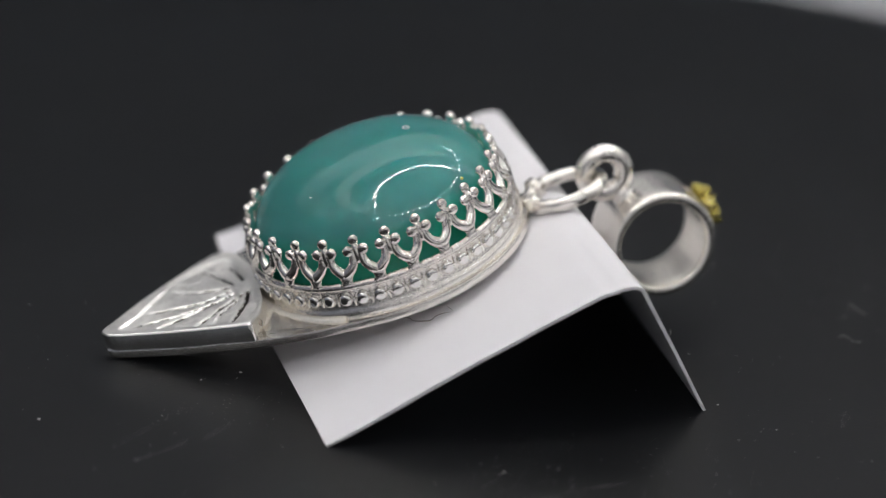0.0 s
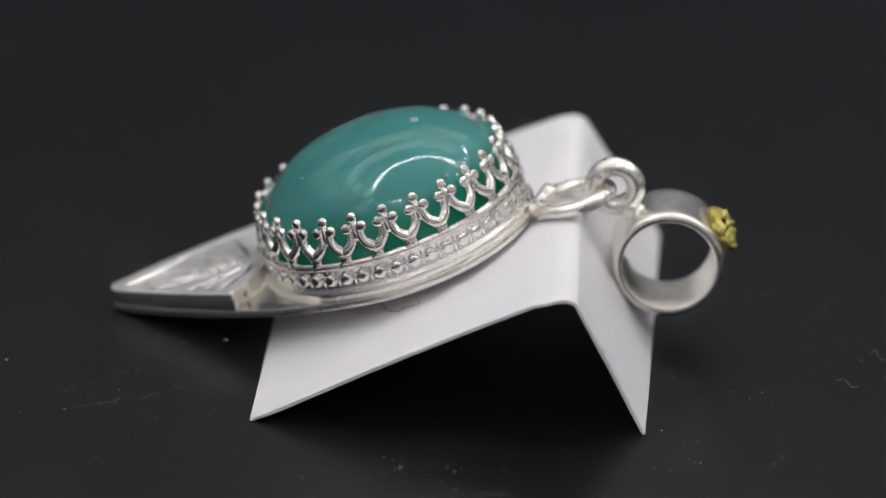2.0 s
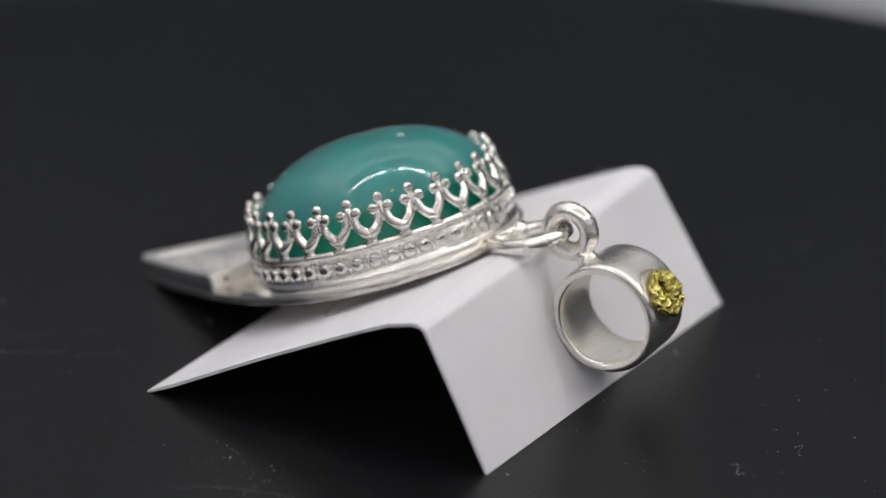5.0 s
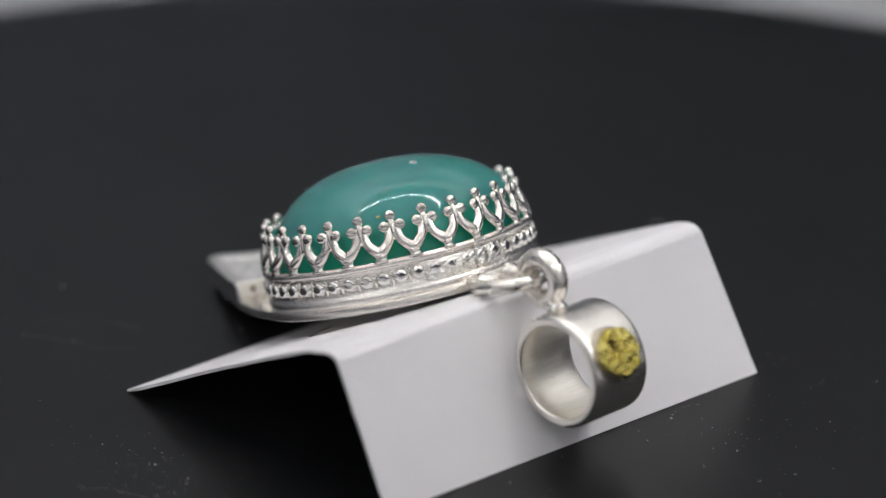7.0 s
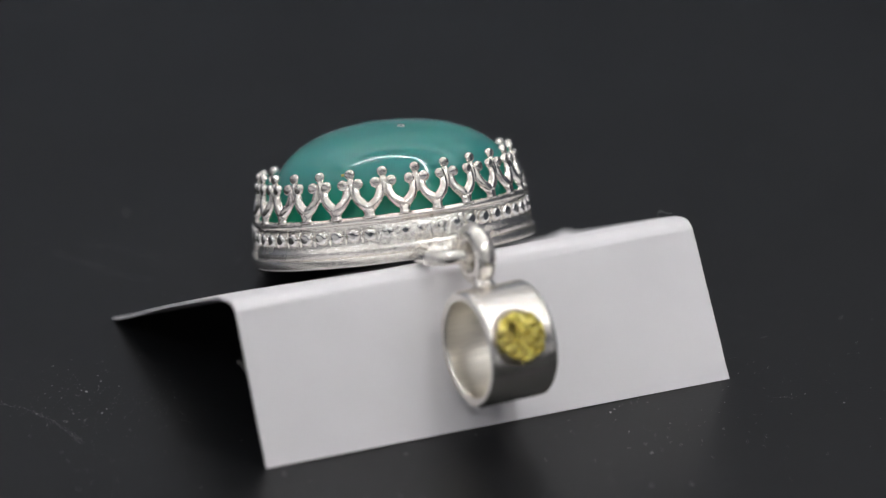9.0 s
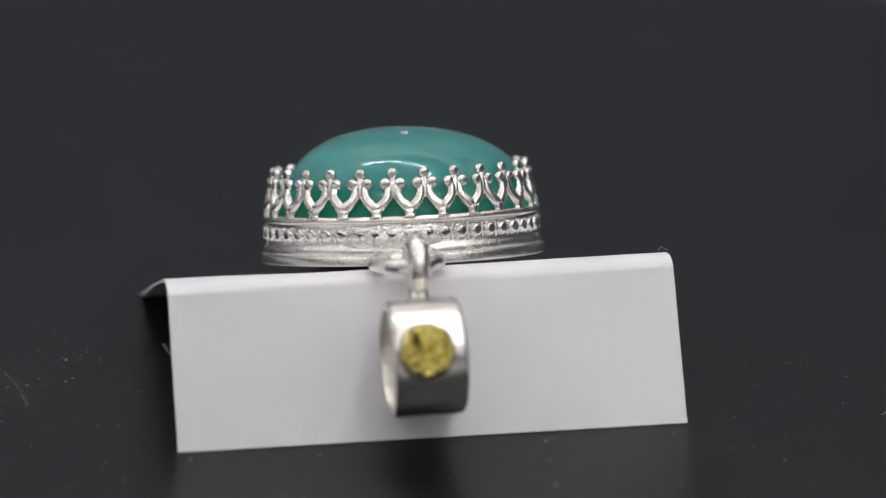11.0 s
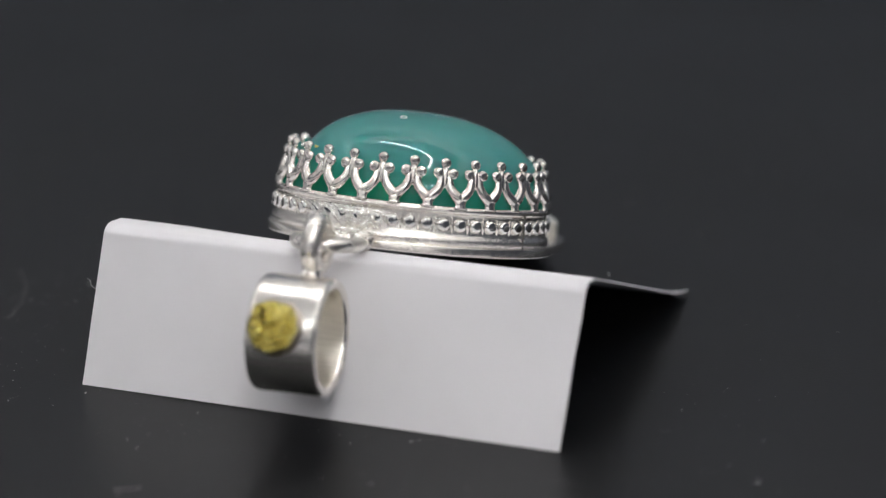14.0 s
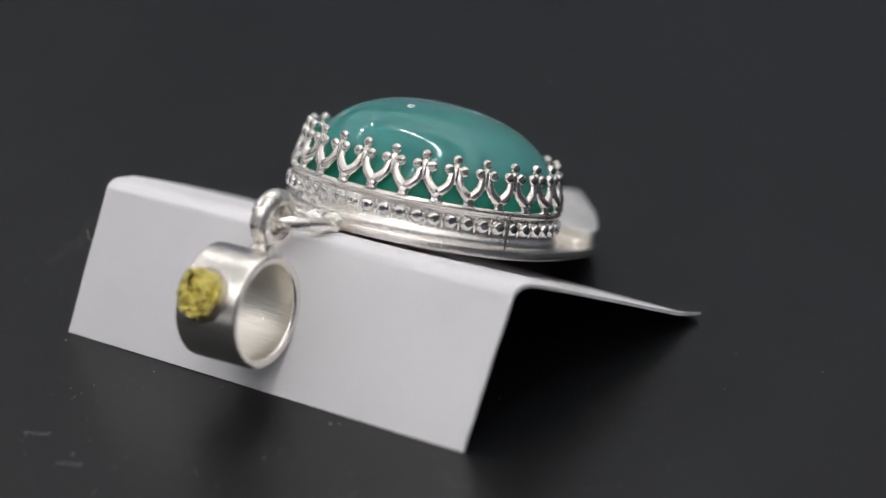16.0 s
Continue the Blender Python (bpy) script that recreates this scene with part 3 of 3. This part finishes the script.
# ---- lamp tape: an arc under the tent's top ----
def tape(name, path, normal, label):
    """A white tape along a path with lit diodes on it; normal(k) is the way its face looks."""
    ob = empty(name, pose(0, 0, 0), label, "lamp", group="lamp tapes")
    bm = bmesh.new()
    n = len(path)
    rings = []
    for k, p in enumerate(path):
        f = normal(k)
        ahead = (path[min(k + 1, n - 1)] - path[max(k - 1, 0)]).normalized()
        side = ahead.cross(f) * 1.1
        rings.append([p - side, p + side, p + side + f * 0.12, p - side + f * 0.12])
    loft(bm, rings)
    part("strip", bm, M_TAPE, ob, "white plastic tape", smooth=False)
    for k, p in enumerate(path):
        f = normal(k)
        ahead = (path[min(k + 1, n - 1)] - path[max(k - 1, 0)]).normalized()
        side = ahead.cross(f)
        led = new("diode", diode_mesh)
        led.parent = ob
        c = (p + f * 0.2) * CM
        led.matrix_basis = Matrix(((ahead.x, side.x, f.x, c.x), (ahead.y, side.y, f.y, c.y), (ahead.z, side.z, f.z, c.z), (0, 0, 0, 1)))
    return ob


bm = bmesh.new()
bmesh.ops.create_cube(bm, size=1.0)
for v in bm.verts:
    v.co = Vector((v.co.x * 1.2, v.co.y * 1.9, v.co.z * 0.16))
diode_mesh = finish("diode", bm, M_LED, False)
DOWN = Vector((0, 0, -1))


def round_top(r, deg, z=56.0):
    return Vector((TENT_AT[0] + r * math.cos(radians(deg)), TENT_AT[1] + r * math.sin(radians(deg)), z))


def strung(points, pitch):
    """Places at even steps along a line."""
    far = [0.0]
    for a, b in zip(points, points[1:]):
        far.append(far[-1] + (b - a).length)
    out = []
    for k in range(int(far[-1] / pitch) + 1):
        d = k * pitch
        n = max(i for i in range(len(points) - 1) if far[i] <= d)
        out.append(points[n].lerp(points[n + 1], (d - far[n]) / (far[n + 1] - far[n])))
    return out


# one tape bowed over the turntable, with straight ends, and one along the front wall
bow_arc = [Vector((x, y, 56)) for x, y in ((11, -42), (15, -20), (16, -5), (13, 7), (6, 15), (-4, 20.5), (-15, 23.5), (-28, 26))]
for k in range(3):              # corners cut until the tape runs smoothly
    bow_arc = bow_arc[:1] + [a.lerp(b, f) for a, b in zip(bow_arc, bow_arc[1:]) for f in (0.25, 0.75)] + bow_arc[-1:]
tape("ceiling_lamp_tape", strung(bow_arc, 2.6), lambda k: DOWN, "white tape of lit diodes curved under the tent top")
front = strung([round_top(43.0, d, 40.0) for d in range(150, 323, 4)], 5.6)
tape("wall_lamp_tape", front, lambda k: (Vector((TENT_AT[0], TENT_AT[1], 22.0)) - front[k]).normalized(), "white tape of lit diodes curved along the tent wall")

# an added glowing sector along the far side of the top, as fill light
bm = bmesh.new()
rings = []
for k in range(61):
    deg = -48 + 196 * k / 60
    rings.append([round_top(r, deg, z) for r, z in ((34, 55.6), (46.5, 55.6), (46.5, 55.9), (34, 55.9))])
loft(bm, rings)
tagged(part("fill_sector", bm, M_PANEL, smooth=False), "glowing sector added under the tent top as fill light", "diffuser", kind="structure")

# ---- dust, scratches and lint ----
rng = random.Random(5)
bm = bmesh.new()


def speck(x, y, r):
    n = rng.choice((4, 5))
    turn, high = rng.uniform(0, 6.3), r * rng.uniform(0.4, 0.9)
    ring = [bm.verts.new((x + r * rng.uniform(0.5, 1.4) * math.cos(turn + 6.283 * k / n), y + r * rng.uniform(0.5, 1.4) * math.sin(turn + 6.283 * k / n), 0.0)) for k in range(n)]
    tip = bm.verts.new((x, y, high))
    for k in range(n):
        bm.faces.new((ring[k], ring[(k + 1) % n], tip))


for cx, cy, spread, count in ((-3.0, 1.4, 0.45, 70), (0.9, -1.0, 0.35, 40), (-0.6, -2.4, 0.6, 60), (0.7, -1.65, 0.4, 40), (1.3, -1.7, 0.5, 40),
                              (1.0, 4.5, 0.8, 40), (-1.3, -1.3, 0.5, 45), (3.4, -0.6, 0.8, 40), (-2.6, 3.4, 0.9, 50), (2.9, 0.2, 0.5, 60), (-3.2, 0.2, 0.5, 120), (-2.9, -0.9, 0.5, 80), (0.2, -3.0, 0.9, 90), (2.6, -1.2, 0.6, 80), (0, 0, 5.0, 700)):
    for _ in range(count):
        speck(rng.gauss(cx, spread), rng.gauss(cy, spread), 0.0028 * math.exp(rng.gauss(0, 0.5)))
for x, y, r in ((3.75, -0.88, 0.016), (-1.13, 4.78, 0.02), (1.2, 4.44, 0.012), (-2.04, 4.16, 0.012), (0.88, -0.94, 0.012), (0.94, -0.9, 0.010), (1.81, -0.52, 0.010), (-0.5, -2.54, 0.012), (3.72, -0.9, 0.012)):
    speck(x, y, r)
# fine dust lying along old scratches
for line, count, size, spread in ((((-3.61, 1.41), (-3.43, 1.18), (-3.34, 0.91), (-3.28, 0.60), (-3.28, 0.39)), 260, 0.0020, 0.014),
                                  (((-1.75, 4.30), (-1.56, 4.06), (-1.37, 3.83), (-1.15, 3.53)), 110, 0.0022, 0.03),
                                  (((-2.05, 4.18), (-1.94, 3.94), (-1.87, 3.77), (-1.76, 3.70)), 160, 0.0018, 0.012),
                                  (((-1.81, 3.56), (-1.65, 3.39), (-1.49, 3.24)), 70, 0.0020, 0.02),
                                  (((-2.66, -1.69), (-2.47, -1.76), (-2.35, -1.84)), 60, 0.0020, 0.02),
                                  (((2.25, -1.27), (2.33, -1.31), (2.38, -1.36)), 25, 0.0025, 0.01)):
    for _ in range(count):
        at = rng.uniform(0, len(line) - 1.001)
        k, f = int(at), at - int(at)
        speck(line[k][0] * (1 - f) + line[k + 1][0] * f + rng.gauss(0, spread), line[k][1] * (1 - f) + line[k + 1][1] * f + rng.gauss(0, spread), size * math.exp(rng.gauss(0, 0.4)))
for _ in range(160):            # specks beside the card
    speck(rng.gauss(-2.95, 0.22), rng.gauss(1.2, 0.32), 0.0026 * math.exp(rng.gauss(0, 0.55)))
for _ in range(150):
    speck(rng.gauss(-2.45, 0.14), rng.gauss(0.85, 0.25), 0.0018 * math.exp(rng.gauss(0, 0.4)))
for _ in range(120):
    speck(rng.gauss(-1.0, 0.35), rng.gauss(3.3, 0.35), 0.0022 * math.exp(rng.gauss(0, 0.5)))
tagged(part("dust", bm, M_DUST, smooth=False), "pale dust specks scattered on the black turntable", "dust", kind="stuff")


def hair(name, points, r, mat, label, category):
    bm = bmesh.new()
    pts = [Vector(p) for p in points]
    fine = []
    for k in range(len(pts) - 1):
        p0, p1, p2, p3 = pts[max(k - 1, 0)], pts[k], pts[k + 1], pts[min(k + 2, len(pts) - 1)]
        for q in range(6):
            s = q / 6
            fine.append(0.5 * (2 * p1 + (p2 - p0) * s + (2 * p0 - 5 * p1 + 4 * p2 - p3) * s * s + (3 * p1 - p0 - 3 * p2 + p3) * s ** 3))
    tube(bm, fine + [pts[-1]], r, 5)
    return tagged(part(name, bm, mat), label, category, group="stray fibres")


def on_back(x, y):
    """A place just above the card's long panel."""
    return (x, y, 1.205 * (1 - (y + 0.02) / (2.58 + 0.02)) + 0.038)


hair("fibre", [on_back(-0.72, 1.56), on_back(-0.70, 1.592), on_back(-0.79, 1.60), on_back(-0.87, 1.566), on_back(-0.93, 1.56), on_back(-1.01, 1.504), on_back(-1.07, 1.442), on_back(-1.043, 1.389), on_back(-1.07, 1.32), on_back(-1.11, 1.262), on_back(-0.99, 1.277)], 0.0030, M_THREAD, "thin brown fibre lying on the white card", "fibre")
hair("fibre", [(-0.93, -2.31, 0.004), (-0.91, -2.37, 0.01), (-1.01, -2.41, 0.006), (-1.08, -2.44, 0.012), (-1.03, -2.48, 0.004)], 0.0020, M_DUST, "pale curled fibre on the black turntable", "fibre")
hair("fibre", [(-0.36, -2.63, 0.004), (-0.30, -2.68, 0.01), (-0.45, -2.70, 0.006), (-0.49, -2.75, 0.004)], 0.0020, M_DUST, "pale curled fibre on the black turntable", "fibre")
hair("fibre", [(-2.105, -0.30, 0.72), (-2.14, -0.31, 0.75), (-2.15, -0.30, 0.79), (-2.18, -0.29, 0.80)], 0.003, M_FIBRE, "pale fibre caught on the edge of the card", "fibre")
hair("fibre", [(2.11, 0.55, 0.985), (2.13, 0.53, 1.02), (2.12, 0.48, 1.045), (2.15, 0.43, 1.04), (2.17, 0.40, 1.05)], 0.0018, M_FIBRE, "pale fibre caught on the edge of the card", "fibre")
